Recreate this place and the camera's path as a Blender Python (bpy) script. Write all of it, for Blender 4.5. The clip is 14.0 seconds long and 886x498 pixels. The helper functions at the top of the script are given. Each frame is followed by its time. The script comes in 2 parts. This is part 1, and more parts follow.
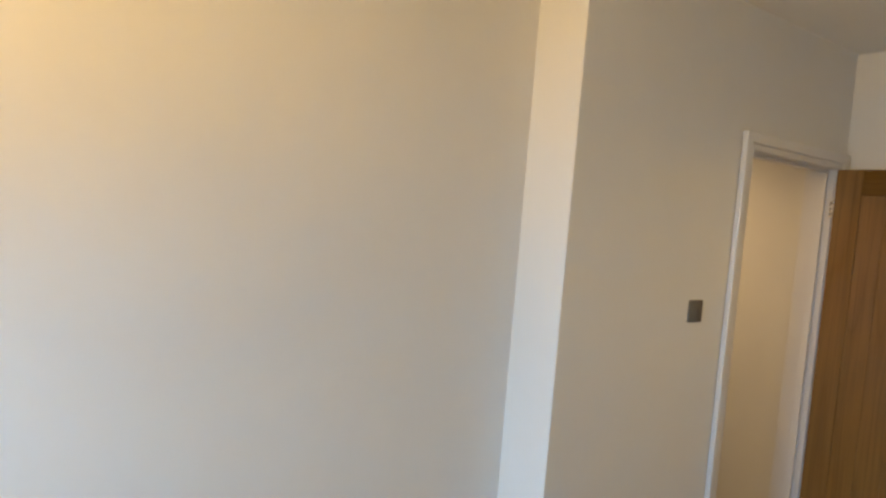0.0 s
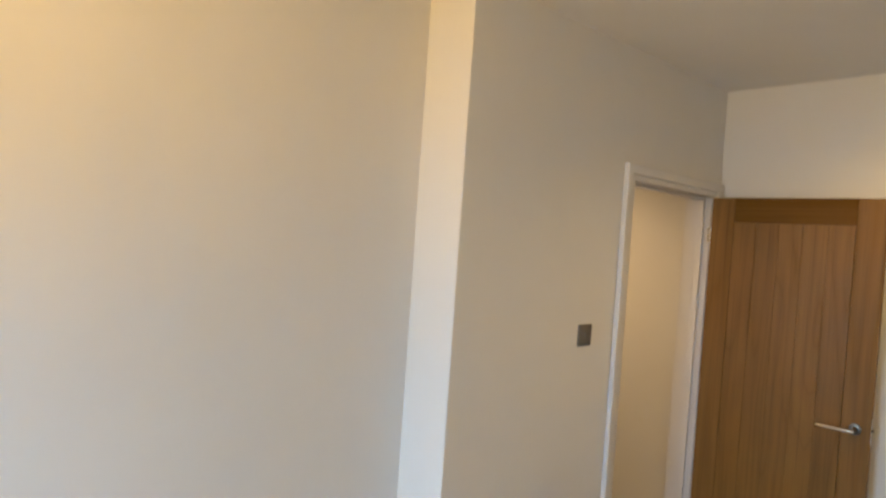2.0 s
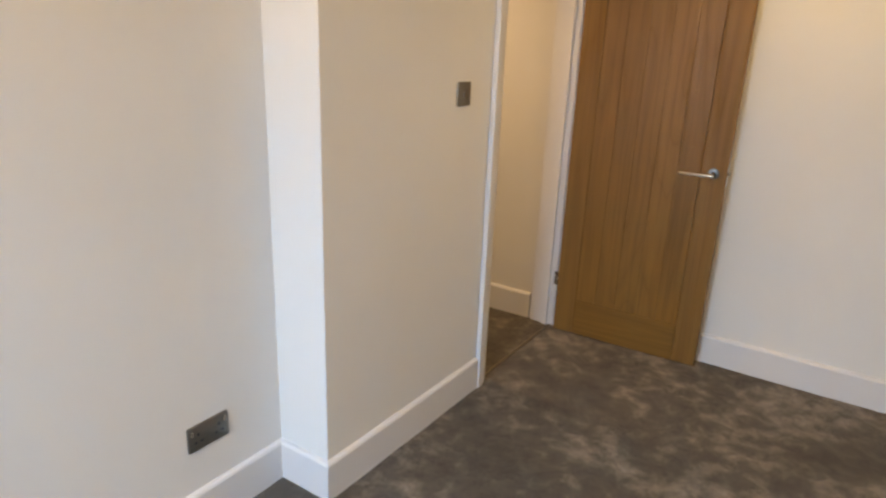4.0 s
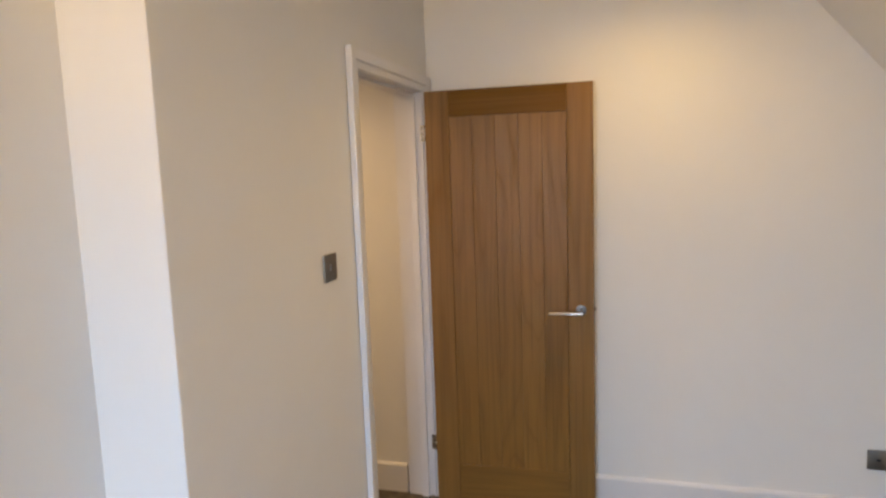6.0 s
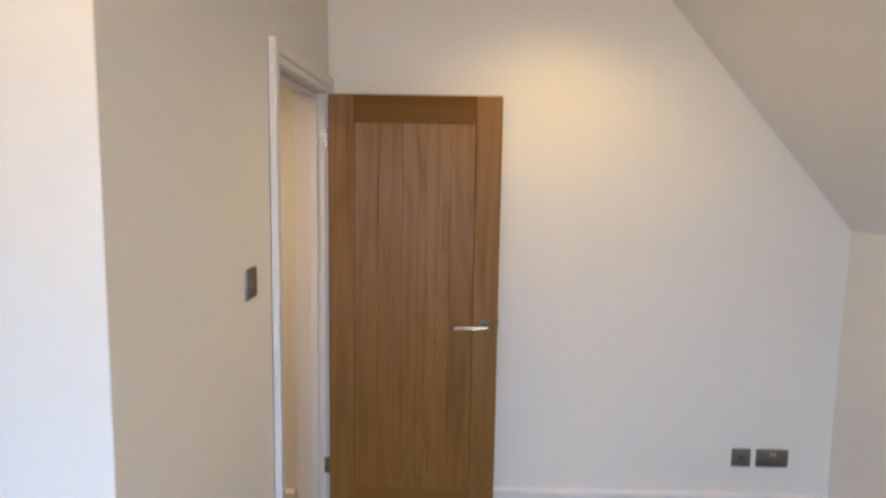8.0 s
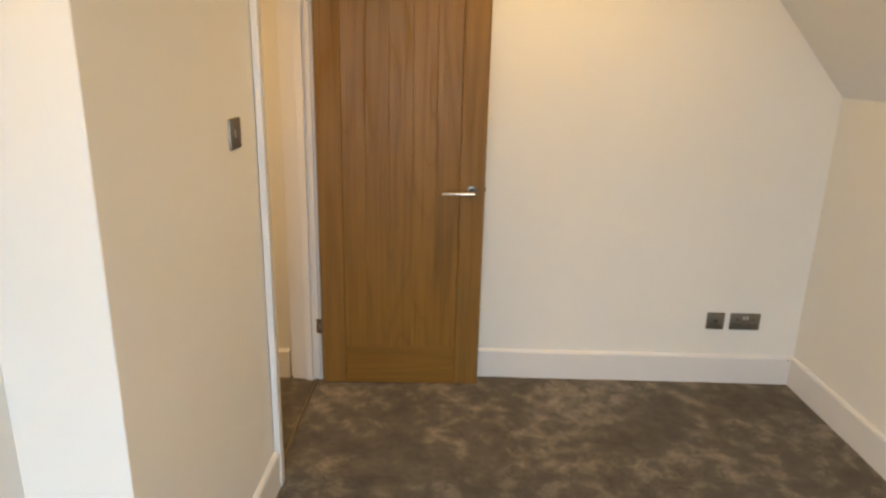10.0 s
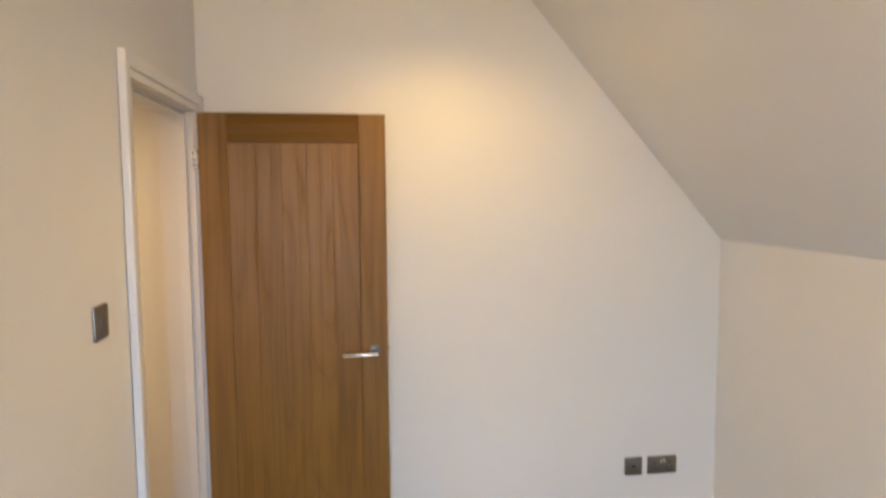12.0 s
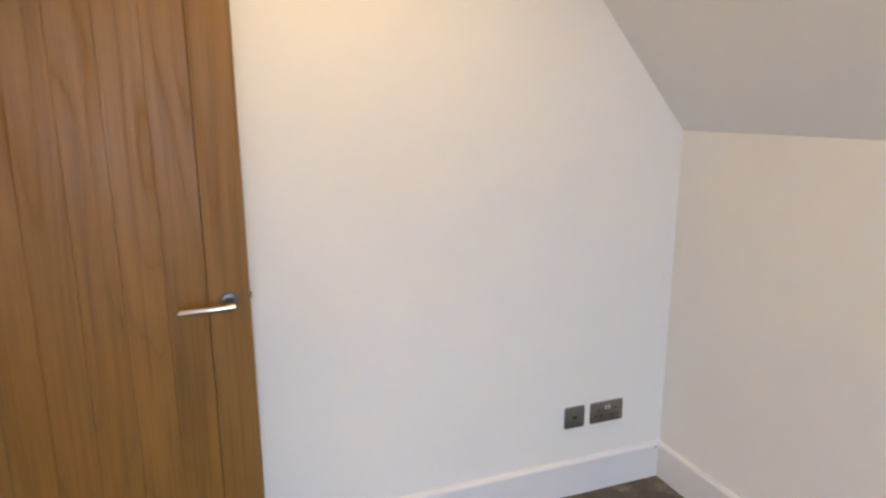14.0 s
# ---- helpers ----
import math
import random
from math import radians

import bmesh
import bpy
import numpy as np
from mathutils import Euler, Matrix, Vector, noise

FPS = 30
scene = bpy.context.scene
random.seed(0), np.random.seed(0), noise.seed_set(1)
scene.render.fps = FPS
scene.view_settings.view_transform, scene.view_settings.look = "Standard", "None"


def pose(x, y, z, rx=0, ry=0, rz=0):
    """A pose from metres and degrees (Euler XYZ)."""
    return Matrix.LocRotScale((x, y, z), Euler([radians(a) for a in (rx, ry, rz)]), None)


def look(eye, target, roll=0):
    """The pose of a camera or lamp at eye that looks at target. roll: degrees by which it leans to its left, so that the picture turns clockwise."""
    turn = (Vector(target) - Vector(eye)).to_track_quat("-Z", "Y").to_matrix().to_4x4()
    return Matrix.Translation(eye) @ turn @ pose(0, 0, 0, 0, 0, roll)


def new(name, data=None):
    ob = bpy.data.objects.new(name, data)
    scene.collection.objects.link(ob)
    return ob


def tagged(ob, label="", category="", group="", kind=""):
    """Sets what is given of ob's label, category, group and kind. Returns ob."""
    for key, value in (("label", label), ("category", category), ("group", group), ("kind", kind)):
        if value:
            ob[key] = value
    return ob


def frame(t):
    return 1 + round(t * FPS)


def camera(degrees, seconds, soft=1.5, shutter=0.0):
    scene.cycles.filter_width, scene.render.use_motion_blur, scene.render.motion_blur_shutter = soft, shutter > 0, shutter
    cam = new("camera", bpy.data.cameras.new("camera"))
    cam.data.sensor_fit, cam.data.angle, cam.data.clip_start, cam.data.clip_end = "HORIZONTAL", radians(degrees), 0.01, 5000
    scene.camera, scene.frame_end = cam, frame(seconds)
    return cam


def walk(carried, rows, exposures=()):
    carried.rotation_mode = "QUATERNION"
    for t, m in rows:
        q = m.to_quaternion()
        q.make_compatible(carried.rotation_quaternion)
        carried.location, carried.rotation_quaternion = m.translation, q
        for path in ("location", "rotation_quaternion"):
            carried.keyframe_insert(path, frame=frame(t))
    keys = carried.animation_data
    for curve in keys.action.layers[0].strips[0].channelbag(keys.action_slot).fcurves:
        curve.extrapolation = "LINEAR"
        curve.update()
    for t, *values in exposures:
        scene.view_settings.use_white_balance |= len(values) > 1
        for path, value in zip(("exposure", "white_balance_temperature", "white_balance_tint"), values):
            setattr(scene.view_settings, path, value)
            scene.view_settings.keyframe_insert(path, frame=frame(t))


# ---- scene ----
cam = camera(68.8, 14.0, soft=2.4, shutter=0.35)
PATH = [
    (0, (1.452, -3.457, 1.654), (-0.163, -2.283, 1.53), 4.6),
    (0.5, (1.469, -3.455, 1.711), (-0.107, -2.223, 1.699), 4.5),
    (1, (1.486, -3.434, 1.749), (-0.053, -2.159, 1.833), 4.1),
    (1.5, (1.502, -3.414, 1.747), (0.018, -2.078, 1.866), 3.9),
    (2, (1.517, -3.395, 1.688), (0.055, -2.03, 1.654), 4.0),
    (2.5, (1.5, -3.406, 1.599), (0.024, -2.085, 1.319), 2.3),
    (2.7, (1.478, -3.384, 1.555), (0.025, -2.076, 1.13), 1.5),
    (4.8, (1.157, -3.23, 1.533), (0.38, -1.495, 0.912), 0.8),
    (5, (1.115, -3.229, 1.552), (0.387, -1.466, 0.951), 0.3),
    (5.5, (1.04, -3.168, 1.6), (0.38, -1.336, 1.146), 0.1),
    (6, (0.915, -3.038, 1.639), (0.371, -1.13, 1.391), -2.0),
    (6.5, (0.79, -2.951, 1.71), (0.354, -1.004, 1.575), -1.7),
    (7, (0.64, -2.887, 1.745), (0.443, -0.897, 1.783), -3.2),
    (7.5, (0.586, -2.9, 1.73), (0.478, -0.903, 1.78), -1.8),
    (8, (0.584, -2.978, 1.658), (0.544, -0.992, 1.423), 0.9),
    (8.2, (0.589, -3.018, 1.627), (0.514, -1.044, 1.313), 0.3),
    (10.3, (0.61, -3.012, 1.549), (0.609, -1.094, 0.985), 1.3),
    (10.5, (0.585, -2.974, 1.579), (0.582, -1.007, 1.22), 0.5),
    (11, (0.617, -2.983, 1.677), (0.641, -0.983, 1.661), 0.6),
    (11.5, (0.621, -2.984, 1.708), (0.757, -0.992, 1.834), 0.1),
    (12, (0.65, -2.889, 1.655), (0.914, -0.914, 1.484), -0.4),
    (12.5, (0.645, -2.756, 1.61), (1.003, -0.812, 1.302), -0.7),
    (13, (0.665, -2.554, 1.579), (1.029, -0.617, 1.241), 0.1),
    (13.5, (0.65, -2.246, 1.549), (1.153, -0.355, 1.133), 0.6),
    (14, (0.665, -1.988, 1.526), (1.354, -0.163, 1.087), -0.2),
]
EXPOSURES = [(0.0, -0.75, 12400, 10), (1.5, -0.70, 11000, 10), (2.5, -0.56, 14600, 13), (5.0, -0.32, 12000, 15), (6.5, -0.47, 10600, 15), (7.5, -0.38, 8700, 15), (8.2, -0.28, 11000, 12),
             (10.3, -0.22, 18200, 14), (11.0, -0.39, 18100, 19), (11.5, -0.31, 10400, 11), (12.0, -0.18, 12100, 14), (12.5, -0.26, 18600, 28),
             (12.8, -0.16, 14300, 19), (13.2, -0.07, 10500, 9), (13.5, -0.04, 9700, 8), (14.0, -0.02, 10300, 14)]
walk(cam, [(t, look(eye, target, roll)) for t, eye, target, roll in PATH], EXPOSURES)

# ---- plan (metres) ----
H = 2.56            # flat ceiling
RET = -1.895        # where the side wall steps back
XL = -0.240         # face of the stepped-back side wall
XK = 2.380          # face of the low knee wall
ZK = 1.425          # where the slope meets the knee wall
XS = 1.396          # where the slope meets the flat ceiling
YB = -4.75          # window wall
JN, JF = -0.862, -0.094   # faces of the door lining
WD = 0.140          # thickness of the door wall
DOOR_H = 1.99
WF = -0.005          # face of the door wall beside the doorway
SK_H, SK_T = 0.150, 0.018

# ---- daylight ----
world = bpy.data.worlds.new("world")
scene.world = world
world.use_nodes = True
wn = world.node_tree
sky = wn.nodes.new("ShaderNodeTexSky")
sky.sky_type = "NISHITA"
sky.sun_disc = False
sky.sun_elevation = radians(42)
sky.sun_rotation = radians(250)
wn.links.new(sky.outputs[0], wn.nodes["Background"].inputs[0])
wn.nodes["Background"].inputs[1].default_value = 0.12

sun = new("sun", bpy.data.lights.new("sun", "SUN"))
sun.data.energy, sun.data.angle, sun.data.color = 4.0, radians(0.5), (1.0, 0.93, 0.82)
sun.matrix_world = look((-20, -7.3, 19.2), (0, 0, 0))


def window_lamp(name, power, colour, tilt):
    """Daylight in the window's opening; tilt: degrees by which it leans down (-) or up (+)."""
    la = new(name, bpy.data.lights.new(name, "AREA"))
    la.data.shape, la.data.size, la.data.size_y = "RECTANGLE", 0.95, 1.0
    la.data.energy, la.data.color, la.data.spread = power, colour, radians(118)
    la.matrix_world = pose(0.475, YB - 0.02, 1.55, 90 + tilt, 0, -7)


window_lamp("window_skylight", 82, (0.18, 0.45, 1.0), -41)
window_lamp("window_groundlight", 42, (1.0, 0.79, 0.47), 53)


# ---- materials ----
def nodes_of(name):
    m = bpy.data.materials.new(name)
    m.use_nodes = True
    return m, m.node_tree.nodes, m.node_tree.links, m.node_tree.nodes["Principled BSDF"]


def ramp(n, stops):
    r = n.new("ShaderNodeValToRGB")
    while len(r.color_ramp.elements) < len(stops):
        r.color_ramp.elements.new(0.5)
    for e, (p, c) in zip(r.color_ramp.elements, stops):
        e.position, e.color = p, (*c, 1)
    return r


def noise_tex(n, l, vec, scale, detail=4, rough=0.55, dist=0.0):
    t = n.new("ShaderNodeTexNoise")
    t.inputs["Scale"].default_value, t.inputs["Detail"].default_value = scale, detail
    t.inputs["Roughness"].default_value, t.inputs["Distortion"].default_value = rough, dist
    l.new(vec, t.inputs["Vector"])
    return t


def bump_to(n, l, bsdf, height, strength, distance):
    b = n.new("ShaderNodeBump")
    b.inputs["Strength"].default_value, b.inputs["Distance"].default_value = strength, distance
    l.new(height, b.inputs["Height"])
    l.new(b.outputs[0], bsdf.inputs["Normal"])
    return b


def mix_add(n, l, a, b, k):
    m = n.new("ShaderNodeMath")
    m.operation = "MULTIPLY_ADD"
    l.new(b, m.inputs[0])
    m.inputs[1].default_value = k
    l.new(a, m.inputs[2])
    return m.outputs[0]


def paint(name, base, rough, spread=0.02, grain=260, strength=0.10, patch=1.3):
    """Rolled emulsion or brushed gloss: faint clouding and a fine stipple."""
    m, n, l, b = nodes_of(name)
    pos = n.new("ShaderNodeNewGeometry").outputs["Position"]
    big = noise_tex(n, l, pos, patch, 5, 0.6, 0.4)
    lo = tuple(c * (1 - spread) for c in base)
    hi = tuple(min(1, c * (1 + spread)) for c in base)
    r = ramp(n, [(0.3, lo), (0.7, hi)])
    l.new(big.outputs[0], r.inputs[0])
    l.new(r.outputs[0], b.inputs["Base Color"])
    fine = noise_tex(n, l, pos, grain, 3, 0.6)
    wavy = noise_tex(n, l, pos, 5.0, 2, 0.5)
    bump_to(n, l, b, mix_add(n, l, fine.outputs[0], wavy.outputs[0], 3.0), strength, 0.0012)
    rr = ramp(n, [(0.2, (rough * 0.92,) * 3), (0.8, (min(1, rough * 1.06),) * 3)])
    l.new(big.outputs[0], rr.inputs[0])
    l.new(rr.outputs[0], b.inputs["Roughness"])
    b.inputs["Specular IOR Level"].default_value = 0.35
    return m


def oak(name, along, shade=1.0, figure=1.0, rough=0.42, spec=0.3):
    """Lacquered oak veneer; along: the axis of the grain; figure: how far the grain arches; rough, spec: of the lacquer."""
    m, n, l, b = nodes_of(name)
    tc = n.new("ShaderNodeTexCoord").outputs["Object"]
    info = n.new("ShaderNodeObjectInfo").outputs["Random"]
    shift = n.new("ShaderNodeVectorMath")
    shift.operation = "MULTIPLY_ADD"
    comb = n.new("ShaderNodeCombineXYZ")
    for i in range(3):
        l.new(info, comb.inputs[i])
    l.new(comb.outputs[0], shift.inputs[0])
    shift.inputs[1].default_value = (7.3, 4.1, 11.7)
    l.new(tc, shift.inputs[2])

    def drawn_out(k):
        mp = n.new("ShaderNodeMapping")
        mp.inputs["Scale"].default_value = tuple(k if a == along else 1.0 for a in "xyz")
        l.new(shift.outputs[0], mp.inputs[0])
        return mp.outputs[0]

    def times(a, k, op="MULTIPLY"):
        node = n.new("ShaderNodeMath")
        node.operation = op
        node.inputs[1].default_value = k
        l.new(a, node.inputs[0])
        return node.outputs[0]

    def tinted(a, c, k):
        mx = n.new("ShaderNodeMix")
        mx.data_type, mx.blend_type = "RGBA", "MULTIPLY"
        mx.inputs[0].default_value = k
        l.new(a, mx.inputs[6])
        l.new(c, mx.inputs[7])
        return mx.outputs[2]

    # growth rings: lines of a slow field, arched where the board is cut flat, straight where it is cut on the quarter
    field = noise_tex(n, l, drawn_out(0.035 + 0.075 * figure), 6.5, 1.5, 0.4, 0.15 * figure)
    rings = times(times(field.outputs[0], 9.0), 0.5, "PINGPONG")
    pores = noise_tex(n, l, drawn_out(0.012), 210, 3, 0.6)
    hairs = noise_tex(n, l, drawn_out(0.02), 75, 3, 0.55)
    tone = noise_tex(n, l, drawn_out(0.16), 4.0, 3, 0.5)
    dark = tuple(c + (1 - c) * (1 - min(1, 0.35 + 0.65 * figure)) for c in (0.86, 0.83, 0.78))
    bands = ramp(n, [(0.0, tuple(k * c for k, c in zip(dark, OAK))), (0.05, tuple(0.95 * c for c in OAK)), (0.30, OAK), (0.5, tuple(1.05 * c for c in OAK))])
    l.new(rings, bands.inputs[0])
    streak = ramp(n, [(0.36, (0.78, 0.74, 0.70)), (0.52, (1.0, 1.0, 1.0))])
    l.new(pores.outputs[0], streak.inputs[0])
    line = ramp(n, [(0.34, (0.80, 0.77, 0.72)), (0.46, (1.0, 1.0, 1.0)), (0.70, (1.05, 1.05, 1.05))])
    l.new(hairs.outputs[0], line.inputs[0])
    cloud = ramp(n, [(0.28, (0.88, 0.86, 0.83)), (0.72, (1.08, 1.07, 1.06))])
    l.new(tone.outputs[0], cloud.inputs[0])
    colour = tinted(tinted(tinted(bands.outputs[0], streak.outputs[0], 0.55), line.outputs[0], 0.7), cloud.outputs[0], 0.9)
    hsv = n.new("ShaderNodeHueSaturation")
    val = n.new("ShaderNodeMapRange")
    val.inputs[3].default_value, val.inputs[4].default_value = 0.95 * shade, 1.05 * shade
    l.new(info, val.inputs[0])
    l.new(val.outputs[0], hsv.inputs["Value"])
    hsv.inputs["Saturation"].default_value = 1.0 if shade > 0.9 else 1.06
    l.new(colour, hsv.inputs["Color"])
    l.new(hsv.outputs[0], b.inputs["Base Color"])
    bump_to(n, l, b, mix_add(n, l, mix_add(n, l, pores.outputs[0], hairs.outputs[0], 0.9), rings, 0.4), 0.30 + 0.40 * figure, 0.0012)
    gloss = ramp(n, [(0.0, (rough * 1.45,) * 3), (0.12, (rough * 1.05,) * 3), (0.5, (rough * 0.95,) * 3)])
    l.new(rings, gloss.inputs[0])
    l.new(gloss.outputs[0], b.inputs["Roughness"])
    b.inputs["Specular IOR Level"].default_value = spec
    return m


def carpet(name):
    """Cut-pile carpet, brushed light and dark by feet."""
    m, n, l, b = nodes_of(name)
    pos = n.new("ShaderNodeNewGeometry").outputs["Position"]
    lay = noise_tex(n, l, pos, 2.3, 2, 0.5, 0.4)
    fleck = noise_tex(n, l, pos, 11.0, 7, 0.62, 0.2)
    tuft = noise_tex(n, l, pos, 420, 2, 0.7)
    clump = noise_tex(n, l, pos, 60, 4, 0.7)
    r = ramp(n, [(0.70, (0.074, 0.060, 0.049)), (0.88, (0.106, 0.088, 0.072)), (1.0, (0.136, 0.114, 0.094))])
    trod = n.new("ShaderNodeMapRange")
    trod.inputs[1].default_value, trod.inputs[2].default_value = 0.965, 1.24
    total = mix_add(n, l, fleck.outputs[0], lay.outputs[0], 0.85)
    l.new(total, r.inputs[0])
    l.new(total, trod.inputs[0])
    light = n.new("ShaderNodeMix")
    light.data_type = "RGBA"
    l.new(trod.outputs[0], light.inputs[0])
    l.new(r.outputs[0], light.inputs[6])
    light.inputs[7].default_value = (0.345, 0.296, 0.245, 1)
    k = ramp(n, [(0.3, (0.62, 0.61, 0.60)), (0.7, (1.3, 1.3, 1.3))])
    l.new(mix_add(n, l, tuft.outputs[0], clump.outputs[0], 0.0), k.inputs[0])
    k2 = ramp(n, [(0.3, (0.78, 0.78, 0.78)), (0.7, (1.2, 1.2, 1.2))])
    l.new(clump.outputs[0], k2.inputs[0])
    mx = n.new("ShaderNodeMix")
    mx.data_type, mx.blend_type = "RGBA", "MULTIPLY"
    mx.inputs[0].default_value = 1.0
    l.new(light.outputs[2], mx.inputs[6])
    l.new(k.outputs[0], mx.inputs[7])
    mx2 = n.new("ShaderNodeMix")
    mx2.data_type, mx2.blend_type = "RGBA", "MULTIPLY"
    mx2.inputs[0].default_value = 1.0
    l.new(mx.outputs[2], mx2.inputs[6])
    l.new(k2.outputs[0], mx2.inputs[7])
    l.new(mx2.outputs[2], b.inputs["Base Color"])
    b.inputs["Roughness"].default_value = 1.0
    b.inputs["Specular IOR Level"].default_value = 0.1
    b.inputs["Sheen Weight"].default_value = 0.15
    b.inputs["Sheen Roughness"].default_value = 0.6
    bump_to(n, l, b, mix_add(n, l, tuft.outputs[0], clump.outputs[0], 1.5), 0.8, 0.006)
    return m


def metal(name, base, rough, axis="x", streak=0.12):
    m, n, l, b = nodes_of(name)
    tc = n.new("ShaderNodeTexCoord").outputs["Object"]
    mp = n.new("ShaderNodeMapping")
    mp.inputs["Scale"].default_value = tuple(4.0 if a == axis else 900.0 for a in "xyz")
    l.new(tc, mp.inputs[0])
    g = noise_tex(n, l, mp.outputs[0], 1.0, 2, 0.6)
    big = noise_tex(n, l, tc, 28.0, 3, 0.6)
    r = ramp(n, [(0.3, tuple(c * (1 - streak) for c in base)), (0.7, tuple(min(1, c * (1 + streak)) for c in base))])
    l.new(g.outputs[0], r.inputs[0])
    l.new(r.outputs[0], b.inputs["Base Color"])
    rr = ramp(n, [(0.3, (rough * 0.85,) * 3), (0.7, (rough * 1.2,) * 3)])
    l.new(big.outputs[0], rr.inputs[0])
    l.new(rr.outputs[0], b.inputs["Roughness"])
    b.inputs["Metallic"].default_value = 1.0
    return m


def plain(name, base, rough, emit=0.0, tint=(1, 1, 1)):
    m, n, l, b = nodes_of(name)
    b.inputs["Base Color"].default_value = (*base, 1)
    b.inputs["Roughness"].default_value = rough
    if emit:
        b.inputs["Emission Color"].default_value = (*tint, 1)
        b.inputs["Emission Strength"].default_value = emit
    return m


WALL = paint("matt_wall_paint", (0.81, 0.80, 0.78), 0.85)
CEIL = paint("matt_ceiling_paint", (0.84, 0.83, 0.815), 0.9, grain=200)
GLOSS = paint("satin_white_woodwork", (0.77, 0.765, 0.775), 0.32, spread=0.012, grain=90, strength=0.06, patch=3)
OAK = (0.244, 0.117, 0.0285)
OAK_V, OAK_H = oak("oak_straight_upright_grain", "z", 0.96, 0.1, 0.5, 0.40), oak("oak_cross_grain", "x", 0.98, 0.4)
# cross grain again, darkened: the top rail's weaker sheen put into its colour
OAK_TOP = oak("oak_cross_grain_dulled", "x", 0.70, 0.1, 0.5, 0.2)
OAK_BOARD = oak("oak_arched_upright_grain", "z", 0.98, 1.0, 0.42, 0.36)
CARPET = carpet("mottled_pile_carpet")
NICKEL = metal("brushed_nickel_plate", (0.25, 0.225, 0.20), 0.48)
CHROME = metal("satin_chrome", (0.78, 0.76, 0.73), 0.22)
# low base colour stands in for dark surroundings mirrored in the rose
ROSE = metal("rose_metal_dark_reflection", (0.20, 0.19, 0.18), 0.32)
STEEL = metal("polished_hinge_steel", (0.75, 0.73, 0.70), 0.25, "z")
DARK = plain("dark_plastic", (0.02, 0.02, 0.02), 0.4)
BRASS = metal("dull_strip_metal", (0.30, 0.25, 0.19), 0.5, "y")
BEZEL = plain("white_lamp_bezel", (0.8, 0.8, 0.79), 0.35)
LAMP = plain("lit_lamp_lens", (1, 1, 1), 0.3, 40.0, (1.0, 0.86, 0.64))
PATIO = paint("sunlit_paving", (0.42, 0.33, 0.23), 0.9, spread=0.2, patch=0.6)
GLASS = plain("window_glass", (1, 1, 1), 0.0)
GLASS.node_tree.nodes["Principled BSDF"].inputs["Transmission Weight"].default_value = 1.0


# ---- mesh helpers ----
def add_box(bm, x0, x1, y0, y1, z0, z1, bevel=0.0, segments=2):
    made = bmesh.ops.create_cube(bm, size=1.0, matrix=Matrix.Translation(((x0 + x1) / 2, (y0 + y1) / 2, (z0 + z1) / 2))
                                 @ Matrix.Diagonal((x1 - x0, y1 - y0, z1 - z0, 1)))
    if bevel:
        edges = list({e for v in made["verts"] for e in v.link_edges})
        bmesh.ops.bevel(bm, geom=edges, offset=bevel, segments=segments, affect="EDGES", profile=0.5, clamp_overlap=True)
    return bm


def box(x0, x1, y0, y1, z0, z1, bevel=0.0, segments=2):
    return add_box(bmesh.new(), x0, x1, y0, y1, z0, z1, bevel, segments)


def prism(points, axis, a, b):
    """A closed outline, drawn in the other two axes, pulled from a to b along the axis."""
    bm = bmesh.new()
    place = {"x": lambda u, v, w: (w, u, v), "y": lambda u, v, w: (u, w, v), "z": lambda u, v, w: (u, v, w)}[axis]
    lo = [bm.verts.new(place(u, v, a)) for u, v in points]
    hi = [bm.verts.new(place(u, v, b)) for u, v in points]
    bm.faces.new(lo)
    bm.faces.new(hi[::-1])
    for i in range(len(points)):
        j = (i + 1) % len(points)
        bm.faces.new((lo[j], lo[i], hi[i], hi[j]))
    bmesh.ops.recalc_face_normals(bm, faces=bm.faces[:])
    return bm


def lathe(bm, outline, steps=32, m=Matrix()):
    """Turn (radius, height) pairs about the z axis of m."""
    rings = []
    for r, z in outline:
        if r < 1e-6:
            rings.append([bm.verts.new(m @ Vector((0, 0, z)))])
        else:
            rings.append([bm.verts.new(m @ Vector((r * math.cos(2 * math.pi * i / steps), r * math.sin(2 * math.pi * i / steps), z)))
                          for i in range(steps)])
    for p, q in zip(rings, rings[1:]):
        for i in range(steps):
            j = (i + 1) % steps
            if len(p) == 1 and len(q) > 1:
                bm.faces.new((p[0], q[i], q[j]))
            elif len(q) == 1 and len(p) > 1:
                bm.faces.new((p[i], p[j], q[0]))
            elif len(p) > 1:
                bm.faces.new((p[i], p[j], q[j], q[i]))
    bmesh.ops.recalc_face_normals(bm, faces=bm.faces[:])
    return bm


def mesh_of(name, bm, material, smooth=False):
    me = bpy.data.meshes.new(name)
    if smooth:
        for f in bm.faces:
            f.smooth = True
    bm.to_mesh(me)
    bm.free()
    me.materials.append(material)
    if smooth:
        me.set_sharp_from_angle(angle=radians(40))
    return me


def part(name, bm, material, parent, label="", smooth=False):
    ob = new(name, mesh_of(name, bm, material, smooth))
    ob.parent = parent
    return tagged(ob, label)


def structure(name, bm, material, label, category, smooth=False):
    return tagged(new(name, mesh_of(name, bm, material, smooth)), label, category, kind="structure")


def thing(name, m, label, category, group="", kind=""):
    ob = new(name)
    ob.empty_display_size = 0.05
    ob.matrix_world = m
    return tagged(ob, label, category, group, kind)


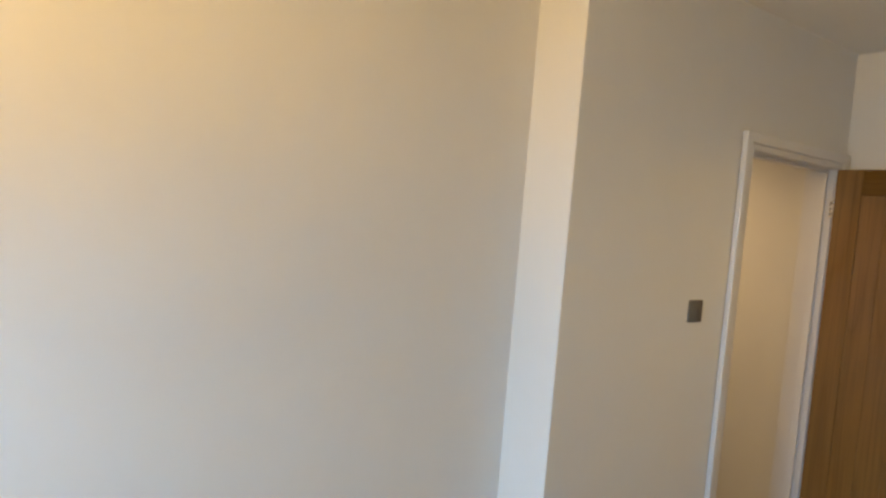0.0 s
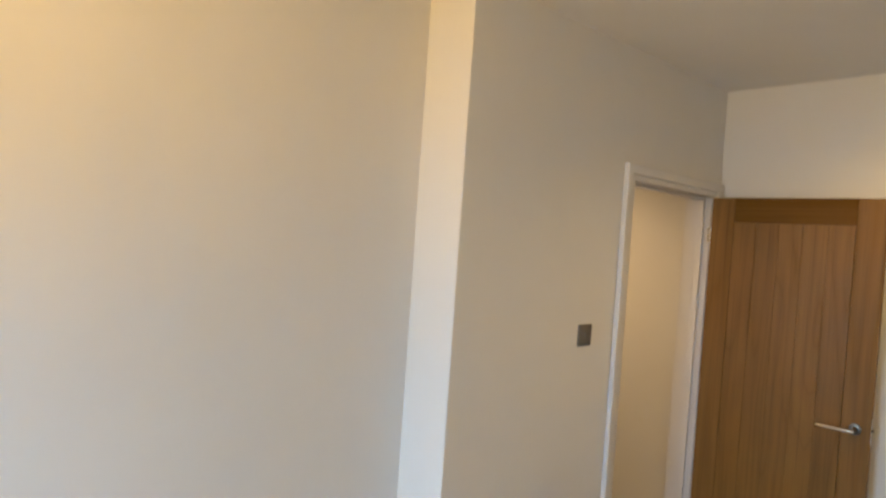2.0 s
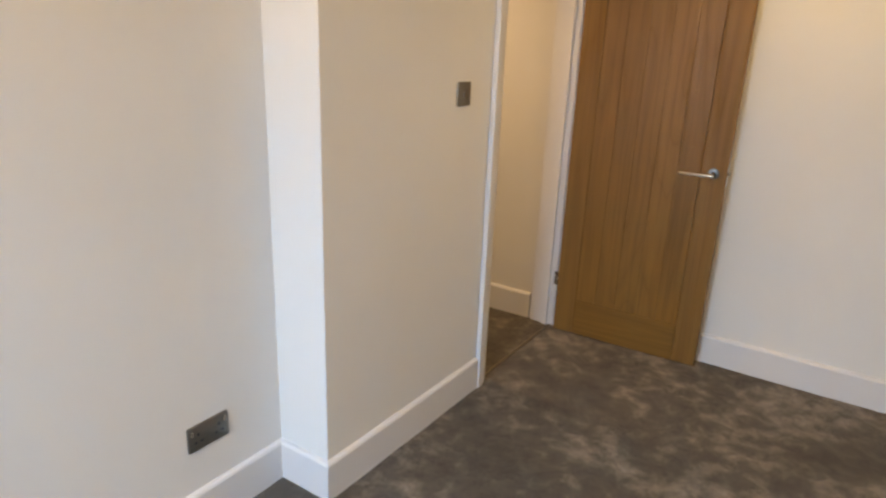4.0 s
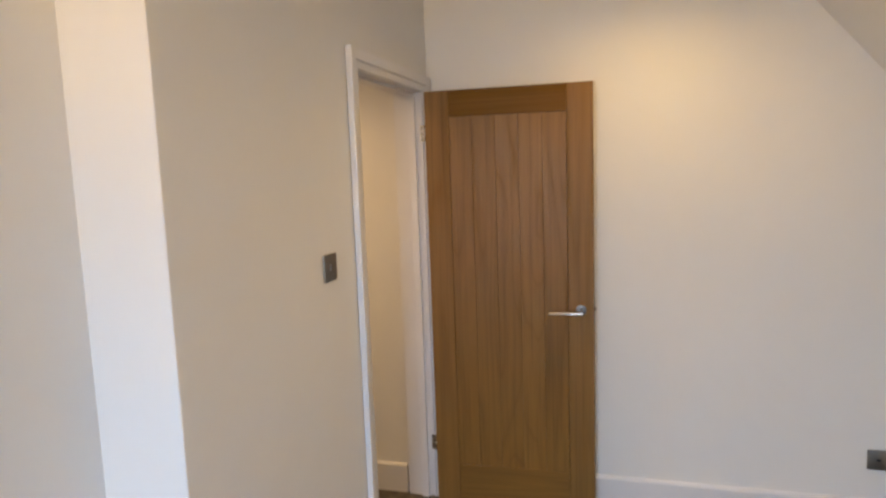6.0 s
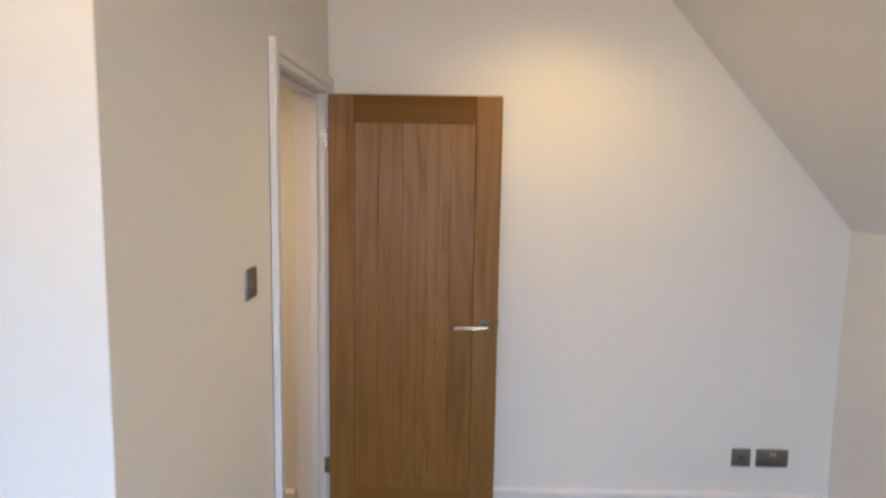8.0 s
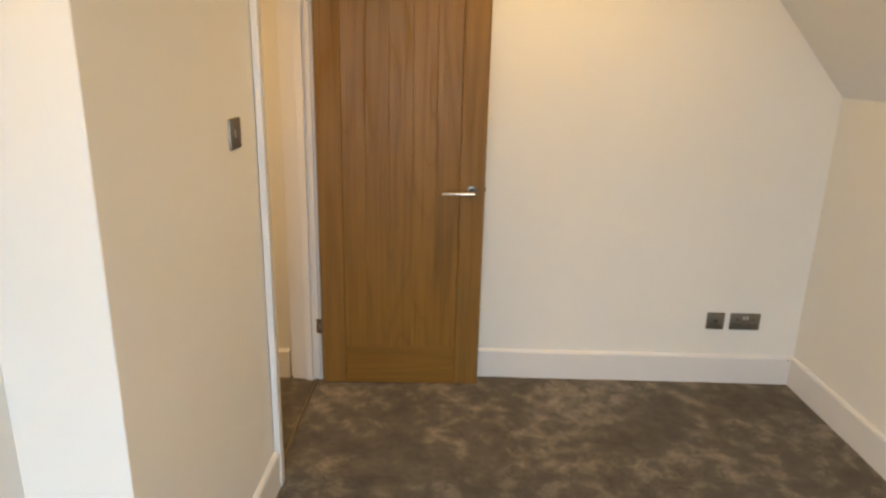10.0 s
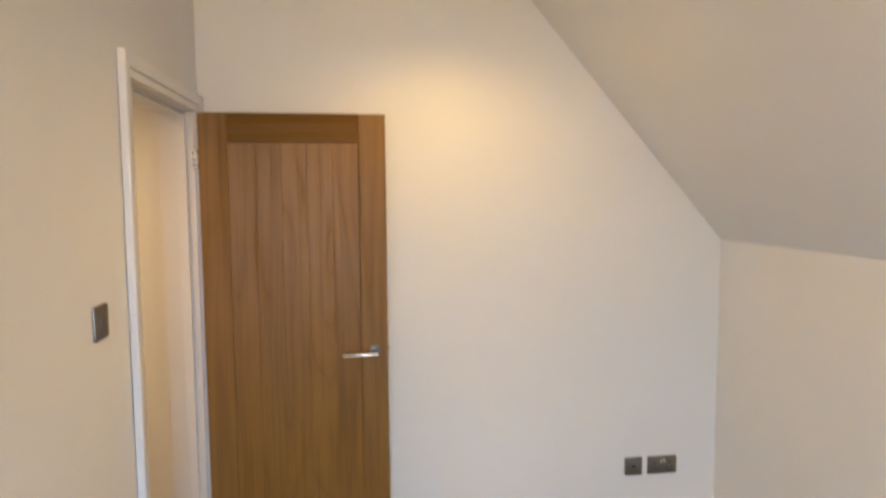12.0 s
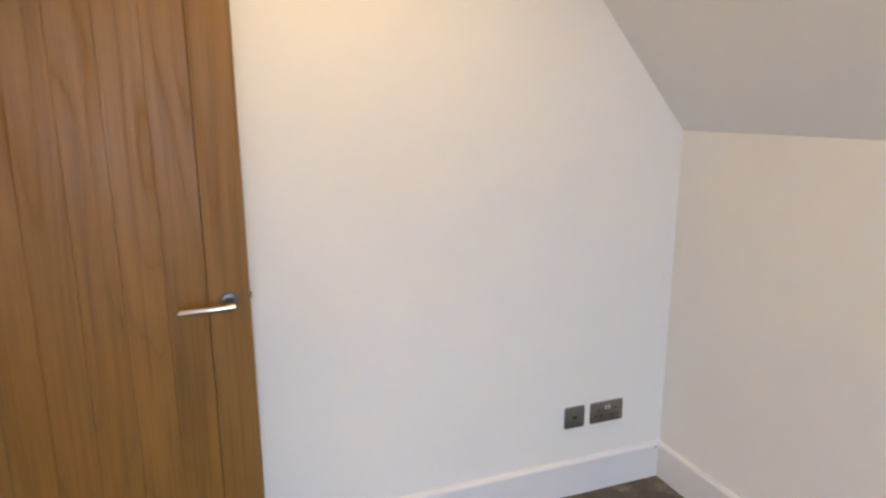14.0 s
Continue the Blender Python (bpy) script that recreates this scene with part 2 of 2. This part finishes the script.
# ---- floors ----
def pile(x0, x1, y0, y1, step):
    """A sheet of pile with a gently uneven top and a skirt below it."""
    bm = bmesh.new()
    nx, ny = round((x1 - x0) / step), round((y1 - y0) / step)
    rows = []
    for j in range(ny + 1):
        row = []
        for i in range(nx + 1):
            x, y = x0 + (x1 - x0) * i / nx, y0 + (y1 - y0) * j / ny
            z = 0.0025 * noise.noise((x * 6, y * 6, 0.3)) + 0.0018 * noise.noise((x * 33, y * 33, 4.0))
            row.append(bm.verts.new((x, y, z)))
        rows.append(row)
    for a, b in zip(rows, rows[1:]):
        for i in range(nx):
            bm.faces.new((a[i], a[i + 1], b[i + 1], b[i]))
    return add_box(bm, x0, x1, y0, y1, -0.2, -0.012)


structure("floor", pile(-0.016, 2.5, -4.75, 0.0, 0.02), CARPET, "grey-brown mottled cut-pile carpet, brushed by footprints", "carpet", True)
structure("floor_alcove", pile(-0.36, -0.0165, -4.75, RET, 0.03), CARPET, "grey-brown mottled cut-pile carpet beside the stepped wall", "carpet", True)
structure("floor_hall", pile(-2.3, -0.024, -1.6, -0.07, 0.025), CARPET, "grey-brown mottled carpet of the hallway", "carpet", True)

# ---- walls and ceilings ----
structure("wall_far", box(-0.2, 2.62, 0.0, 0.14, -0.2, 2.85), WALL, "smooth off-white painted wall behind the open door", "wall")

bm = prism([(-0.36, RET), (-0.019, RET), (-0.0169, RET + 0.0009), (-0.016, RET + 0.003), (WF, JN - 0.03), (-WD, JN - 0.03), (-WD, RET + 0.12), (-0.36, RET + 0.12)],
           "z", -0.2, 2.85)
add_box(bm, -WD, WF, JF + 0.028, 0.0, -0.2, 2.85)
add_box(bm, -WD, WF, JN - 0.03, JF + 0.028, DOOR_H + 0.032, 2.85)
structure("wall_door", bm, WALL, "off-white painted stepped wall with an open doorway", "wall")
structure("wall_side", box(-0.36, XL, YB, RET, -0.2, 2.85), WALL, "plain off-white painted side wall", "wall")
structure("wall_knee", box(XK, 2.62, YB, 0.0, -0.2, ZK), WALL, "low off-white knee wall under the sloping ceiling", "wall")

WX0, WX1, WZ0, WZ1 = -0.05, 1.0, 0.95, 2.15
bm = bmesh.new()
add_box(bm, -0.36, WX0, YB - 0.25, YB, -0.2, 2.85)
add_box(bm, WX1, 2.62, YB - 0.25, YB, -0.2, 2.85)
add_box(bm, WX0, WX1, YB - 0.25, YB, -0.2, WZ0)
add_box(bm, WX0, WX1, YB - 0.25, YB, WZ1, 2.85)
structure("wall_window", bm, WALL, "off-white gable wall with a window", "wall")

structure("ceiling", box(-0.36, XS, YB, 0.0, H, 2.85), CEIL, "flat off-white painted ceiling", "ceiling")
structure("ceiling_slope", prism([(XS, H), (XK, ZK), (2.62, ZK), (2.62, 1.7), (1.6, 2.85), (XS, 2.85)], "y", YB, 0.0), CEIL,
          "off-white sloping ceiling under the roof", "ceiling")

# hallway beyond the doorway
HY = -0.070
structure("wall_hall_far", box(-2.3, -WD, HY, 0.14, -0.2, 2.85), WALL, "warmly lit cream hallway wall", "wall")
structure("wall_hall_near", box(-2.3, -WD, -1.788, -1.6, -0.2, 2.85), WALL, "cream hallway wall", "wall")
structure("wall_hall_end", box(-2.42, -2.3, -1.77, 0.14, -0.2, 2.85), WALL, "cream end wall of the hallway", "wall")
structure("ceiling_hall", box(-2.3, -WD, -1.6, HY, 2.45, 2.85), CEIL, "flat hallway ceiling", "ceiling")

ground = structure("ground", box(-120, 120, -240, 60, -3.2, -2.9), PATIO, "pale sunlit paving outside the window", "ground")

# ---- window behind the camera ----
win = thing("window_1", pose(0, YB - 0.09, 0), "white framed window with clear panes", "window", kind="structure")
part("window_frame", add_box(add_box(add_box(add_box(box(WX0, WX0 + 0.06, -0.03, 0.03, WZ0, WZ1, 0.004), WX1 - 0.06, WX1, -0.03, 0.03, WZ0, WZ1, 0.004),
     WX0 + 0.06, WX1 - 0.06, -0.03, 0.03, WZ0, WZ0 + 0.06, 0.004), WX0 + 0.06, WX1 - 0.06, -0.03, 0.03, WZ1 - 0.06, WZ1, 0.004),
     0.45, 0.50, -0.03, 0.03, WZ0 + 0.06, WZ1 - 0.06, 0.004), GLOSS, win)
for a, b in ((WX0 + 0.06, 0.45), (0.50, WX1 - 0.06)):
    pane = part("pane", box(a, b, -0.004, 0.004, WZ0 + 0.06, WZ1 - 0.06), GLASS, win, "clear glass pane")
    pane.visible_shadow = False
part("window_sill", box(WX0 - 0.04, WX1 + 0.04, 0.092, 0.16, WZ0 - 0.03, WZ0 - 0.002, 0.006), GLOSS, win)


# ---- skirting ----
def skirting(name, a, b, inward, label, start_cut=0.0, end_cut=0.0):
    """A board along the wall from a to b (plan), standing inward of it, with a rounded top edge."""
    a, b, w = Vector(a), Vector(b), Vector(inward)
    along = (b - a).normalized()
    prof = [(0.0, -0.01), (SK_T, -0.01), (SK_T, SK_H - 0.014), (SK_T - 0.0012, SK_H - 0.009), (SK_T - 0.0045, SK_H - 0.0042), (SK_T - 0.009, SK_H - 0.001), (SK_T - 0.013, SK_H), (0.0, SK_H)]
    bm = bmesh.new()
    rings = []
    for p, cut in ((a, start_cut), (b, -end_cut)):
        rings.append([bm.verts.new((*(p + w * d + along * (cut * d / SK_T)), z)) for d, z in prof])
    for i in range(len(prof)):
        j = (i + 1) % len(prof)
        bm.faces.new((rings[0][i], rings[0][j], rings[1][j], rings[1][i]))
    bm.faces.new(rings[0])
    bm.faces.new(rings[1][::-1])
    bmesh.ops.recalc_face_normals(bm, faces=bm.faces[:])
    return structure(name, bm, GLOSS, label, "skirting board")


ARCH_W, ARCH_T = 0.077, 0.025
far_board = skirting("baseboard", (0.019, -0.0005), (XK, -0.0005), (0, -1), "white satin skirting board along the far wall", 0.0, SK_T)
part("chip", box(XK - 0.040, XK - 0.026, -SK_T - 0.0012, -SK_T + 0.002, SK_H - 0.018, SK_H - 0.0145, 0.0005), DARK, far_board, "small dark chip in the paint")
skirting("baseboard", (XK - 0.0005, 0), (XK - 0.0005, YB), (-1, 0), "white satin skirting board along the knee wall", SK_T, 0.0)
skirting("baseboard", (-0.0155, RET), (WF + 0.0005, JN - 0.006 - ARCH_W), (1, 0), "white satin skirting board beside the doorway", -SK_T, 0.0)
skirting("baseboard", (XL, RET - 0.0005), (-0.016, RET - 0.0005), (0, -1), "short white satin skirting board round the wall's return", SK_T, -SK_T)
skirting("baseboard", (XL + 0.0005, YB), (XL + 0.0005, RET), (1, 0), "white satin skirting board along the side wall", 0.0, SK_T)
skirting("baseboard", (-2.3, HY - 0.0005), (-WD - 0.017, HY - 0.0005), (0, -1), "white skirting board of the hallway")

# ---- doorway: lining, stops and architraves ----
fr = thing("door_frame", pose(0, 0, 0), "white painted timber door lining with flat architraves", "door frame", kind="structure")
part("lining", box(-WD - 0.004, WF + 0.002, JF, JF + 0.027, -0.01, DOOR_H + 0.003, 0.0015), GLOSS, fr)
part("lining", box(-WD - 0.004, WF + 0.002, JN - 0.027, JN, -0.01, DOOR_H + 0.003, 0.0015), GLOSS, fr)
part("lining_head", box(-WD - 0.004, WF + 0.002, JN - 0.027, JF + 0.027, DOOR_H + 0.0035, DOOR_H + 0.031, 0.0015), GLOSS, fr)
part("door_stop", box(-0.072, -0.038, JF - 0.012, JF - 0.0002, -0.005, DOOR_H - 0.010, 0.001), GLOSS, fr)
part("door_stop", box(-0.072, -0.038, JN + 0.0002, JN + 0.012, -0.005, DOOR_H - 0.010, 0.001), GLOSS, fr)
part("door_stop", box(-0.072, -0.038, JN, JF, DOOR_H - 0.0095, DOOR_H + 0.0025, 0.001), GLOSS, fr)
AI = 0.006


def architrave(name, a, b, label=""):
    """A moulded length from a to b, mitred at both ends: a thin inner band, a quirk and a thicker outer band.
    a and b give, for a distance w out from the opening, the place of that end."""
    prof = [(0.0, 0.0025), (0.0, 0.011), (0.0025, 0.0135), (0.025, 0.0155), (0.0285, 0.0135), (0.0295, 0.0195), (0.034, 0.0235),
            (0.060, ARCH_T), (ARCH_W - 0.004, ARCH_T), (ARCH_W - 0.001, ARCH_T - 0.001), (ARCH_W, ARCH_T - 0.004), (ARCH_W, 0.0025)]
    bm = bmesh.new()
    ends = [[bm.verts.new((WF + t, *end(w))) for w, t in prof] for end in (a, b)]
    for i in range(len(prof)):
        j = (i + 1) % len(prof)
        bm.faces.new((ends[0][i], ends[0][j], ends[1][j], ends[1][i]))
    bm.faces.new(ends[0])
    bm.faces.new(ends[1][::-1])
    bmesh.ops.recalc_face_normals(bm, faces=bm.faces[:])
    return part(name, bm, GLOSS, fr, label)


architrave("architrave", lambda w: (JN - AI - w, -0.008), lambda w: (JN - AI - w, DOOR_H + AI + w * 0.9))
architrave("architrave", lambda w: (JF + AI + w, -0.008), lambda w: (JF + AI + w, DOOR_H + AI + w * 0.9))
architrave("architrave_head", lambda w: (JN - AI - w + 0.0006, DOOR_H + AI + w * 0.9), lambda w: (JF + AI + w - 0.0006, DOOR_H + AI + w * 0.9))
structure("threshold_strip", prism([(-0.028, -0.004), (-0.025, 0.004), (-0.020, 0.0065), (-0.015, 0.004), (-0.012, -0.004)], "y", JN, JF), BRASS,
          "thin dull metal strip between two carpets", "threshold")

# ---- the oak door, opened against the far wall ----
LX, LY, LW, LT, LZ = 0.018, -0.129, 0.760, 0.035, 0.004
door = thing("door_1", pose(LX, LY, LZ, 0, 0, 1.6), "boarded oak door with satin lever handle, standing wide open", "door", kind="structure")
LH = DOOR_H - LZ
ST, TR, BR, REC = 0.114, 0.120, 0.195, 0.0045
part("stile", box(0, ST, 0, LT, 0, LH, 0.0032, 3), OAK_V, door)
part("stile", box(LW - ST, LW, 0, LT, 0, LH, 0.0025, 3), OAK_V, door)
part("top_rail", box(ST + 0.0005, LW - ST - 0.0005, 0.0006, LT - 0.0006, LH - TR, LH, 0.0012), OAK_TOP, door, "cross-grained oak rail, its weaker sheen painted in as darker colour")
part("bottom_rail", box(ST + 0.0005, LW - ST - 0.0005, 0.0006, LT - 0.0006, 0, BR, 0.0012), OAK_H, door)
part("core", box(ST - 0.01, LW - ST + 0.01, 0.012, 0.023, BR - 0.01, LH - TR + 0.01), OAK_V, door)
BOARDS = 5
bw = (LW - 2 * ST - 0.0010) / BOARDS
v = 0.0009
board_mesh = mesh_of("board", prism([(0.0002, REC + v), (v, REC), (bw - v, REC), (bw - 0.0002, REC + v), (bw - 0.0002, LT - REC - v), (bw - v, LT - REC),
                                     (v, LT - REC), (0.0002, LT - REC - v)], "z", BR - 0.004, LH - TR + 0.004), OAK_BOARD)
for i in range(BOARDS):
    b = new("board", board_mesh)
    b.parent = door
    b.location = (ST - 0.0012 + i * bw, 0, 0)


def lever(parent, x, z):
    """A round rose with a straight mitred lever that points back to the hinges."""
    turn = pose(x, 0, z, 90, 0, 0)
    h = part("handle", lathe(bmesh.new(), [(0.0, -0.001), (0.0245, -0.001), (0.0245, 0.006), (0.023, 0.0085), (0.012, 0.0095), (0.0105, 0.012), (0.0105, 0.066), (0.0, 0.066)], 32, turn),
             ROSE, parent, "satin metal rose and neck, dark reflections painted into the colour", True)
    bm = lathe(bmesh.new(), [(0.0, 0.0), (0.0085, 0.0), (0.0098, 0.0012), (0.0098, 0.146), (0.0085, 0.148), (0.0, 0.148)], 24,
               pose(x + 0.010, -0.068, z - 0.002, 0, -90, 0))
    for vert in bm.verts:   # slanted end
        if vert.co.x < x - 0.12:
            vert.co.x += (vert.co.z - z) * 0.5
    part("lever", bm, CHROME, h, "straight satin chrome lever", True)


HX, HZ = LW - 0.058, 0.974
lever(door, HX, HZ)
part("latch_plate", box(LW - 0.0005, LW + 0.0012, 0.006, 0.029, HZ - 0.06, HZ + 0.055, 0.0005), STEEL, door, "steel latch plate")
part("latch_bolt", prism([(LW, 0.012), (LW + 0.007, 0.022), (LW + 0.007, 0.024), (LW, 0.024)], "z", HZ - 0.004, HZ + 0.012), DARK, door, "small dark latch bolt")


def hinge(z):
    h = part("hinge", box(-0.014 - LX, 0.001 - LX, JF - LY - 0.0015, JF - LY + 0.0005, z - LZ - 0.038, z - LZ + 0.038, 0.0004), STEEL, door, "polished steel butt hinge")
    bm = lathe(bmesh.new(), [(0.0, -0.038), (0.0048, -0.038), (0.0048, 0.038), (0.0, 0.038)], 16, pose(0.006 - LX, JF - LY - 0.004, z - LZ))
    part("knuckle", bm, STEEL, h, "", True)
    for dz in (-0.024, 0.0, 0.024):
        bm = lathe(bmesh.new(), [(0.0, 0.0022), (0.0035, 0.002), (0.0038, 0.0)], 10, pose(-0.007 - LX, JF - LY - 0.0014, z - LZ + dz, 90, 0, 0))
        part("screw", bm, DARK, h)


hinge(1.802)
hinge(0.288)


# ---- switch and sockets ----
def rounded_plate(w, h, t, r=0.006):
    """A plate with rounded corners and a soft front edge, lying in x-z, its front towards -y."""
    bm = bmesh.new()
    rings = []
    for inset, y in ((0.0, 0.0), (0.0, -t * 0.6), (0.0008, -t * 0.9), (0.0022, -t)):
        ring = []
        for cx, cz, a0 in ((1, 1, 0), (-1, 1, 90), (-1, -1, 180), (1, -1, 270)):
            for k in range(5):
                a = radians(a0 + k * 22.5)
                ring.append(bm.verts.new((cx * (w / 2 - r) + (r - inset) * math.cos(a), y, cz * (h / 2 - r) + (r - inset) * math.sin(a))))
        rings.append(ring)
    for p, q in zip(rings, rings[1:]):
        for i in range(len(p)):
            j = (i + 1) % len(p)
            bm.faces.new((p[i], p[j], q[j], q[i]))
    bm.faces.new(rings[-1])
    bm.faces.new(rings[0][::-1])
    bmesh.ops.recalc_face_normals(bm, faces=bm.faces[:])
    return bm


PT = 0.0065


def double_socket(m, label, rockers):
    s = thing("wall_socket", m, label, "socket", "twin wall sockets")
    part("plate", rounded_plate(0.149, 0.087, PT), NICKEL, s, "", True)
    for sx in (-1, 1):
        part("rocker", box(sx * rockers - 0.005, sx * rockers + 0.005, -PT - 0.003, -PT + 0.002, 0.012, 0.030, 0.001), CHROME, s, "bright metal rocker")
        c = sx * 0.038
        part("earth_hole", box(c - 0.0028, c + 0.0028, -PT - 0.0006, -PT + 0.001, 0.006, 0.016, 0.0005), DARK, s)
        for dx in (-0.011, 0.011):
            part("pin_hole", box(c + dx - 0.0042, c + dx + 0.0042, -PT - 0.0006, -PT + 0.001, -0.018, -0.012, 0.0005), DARK, s)
    return s


double_socket(pose(2.105, -0.0004, 0.332), "brushed nickel twin socket above the skirting board", 0.008)
double_socket(pose(XL + 0.0004, -2.190, 0.335, 0, 0, 90), "brushed nickel twin socket on the side wall", 0.060)

tv = thing("aerial_socket", pose(1.959, -0.0004, 0.332), "square brushed nickel outlet plate with a small jack", "socket")
part("plate", rounded_plate(0.088, 0.088, PT), NICKEL, tv, "", True)
part("jack", box(-0.009, 0.009, -PT - 0.001, -PT + 0.001, -0.005, 0.005, 0.001), DARK, tv, "dark jack opening")

sw = thing("light_switch", pose(-0.0074, -1.150, 1.332, 0, 0, 89.4), "square brushed nickel light switch beside the doorway", "switch")
part("plate", rounded_plate(0.088, 0.088, PT), NICKEL, sw, "", True)
part("rocker", box(-0.0065, 0.0065, -PT - 0.003, -PT + 0.002, -0.011, 0.011, 0.0012), NICKEL, sw, "small metal rocker")


# ---- recessed ceiling lamps ----
def downlight(x, y, z, power, cone=104, group="ceiling downlights", tint=(1.0, 0.775, 0.37)):
    d = thing("downlight", pose(x, y, z), "small round white recessed downlight, lit warm", "downlight", group)
    part("bezel", lathe(bmesh.new(), [(0.0225, -0.0008), (0.028, -0.004), (0.036, -0.006), (0.041, -0.004), (0.0425, -0.0003)], 40), BEZEL, d, "white ring", True)
    part("lens", lathe(bmesh.new(), [(0.0, -0.0022), (0.0235, -0.0014)], 32), LAMP, d, "glowing lens", True)
    la = new("bulb", bpy.data.lights.new("bulb", "SPOT"))
    la.data.energy, la.data.color = power, tint
    la.data.spot_size, la.data.spot_blend, la.data.shadow_soft_size = radians(cone), 1.0, 0.025
    la.parent = d
    la.location = (0, 0, -0.03)
    return d


downlight(1.032, -0.625, H, 33, 148)
downlight(1.000, -1.440, H, 13, 134)
downlight(-0.80, -0.80, 2.45, 63, 150, "hallway lights", (1.0, 0.80, 0.63))
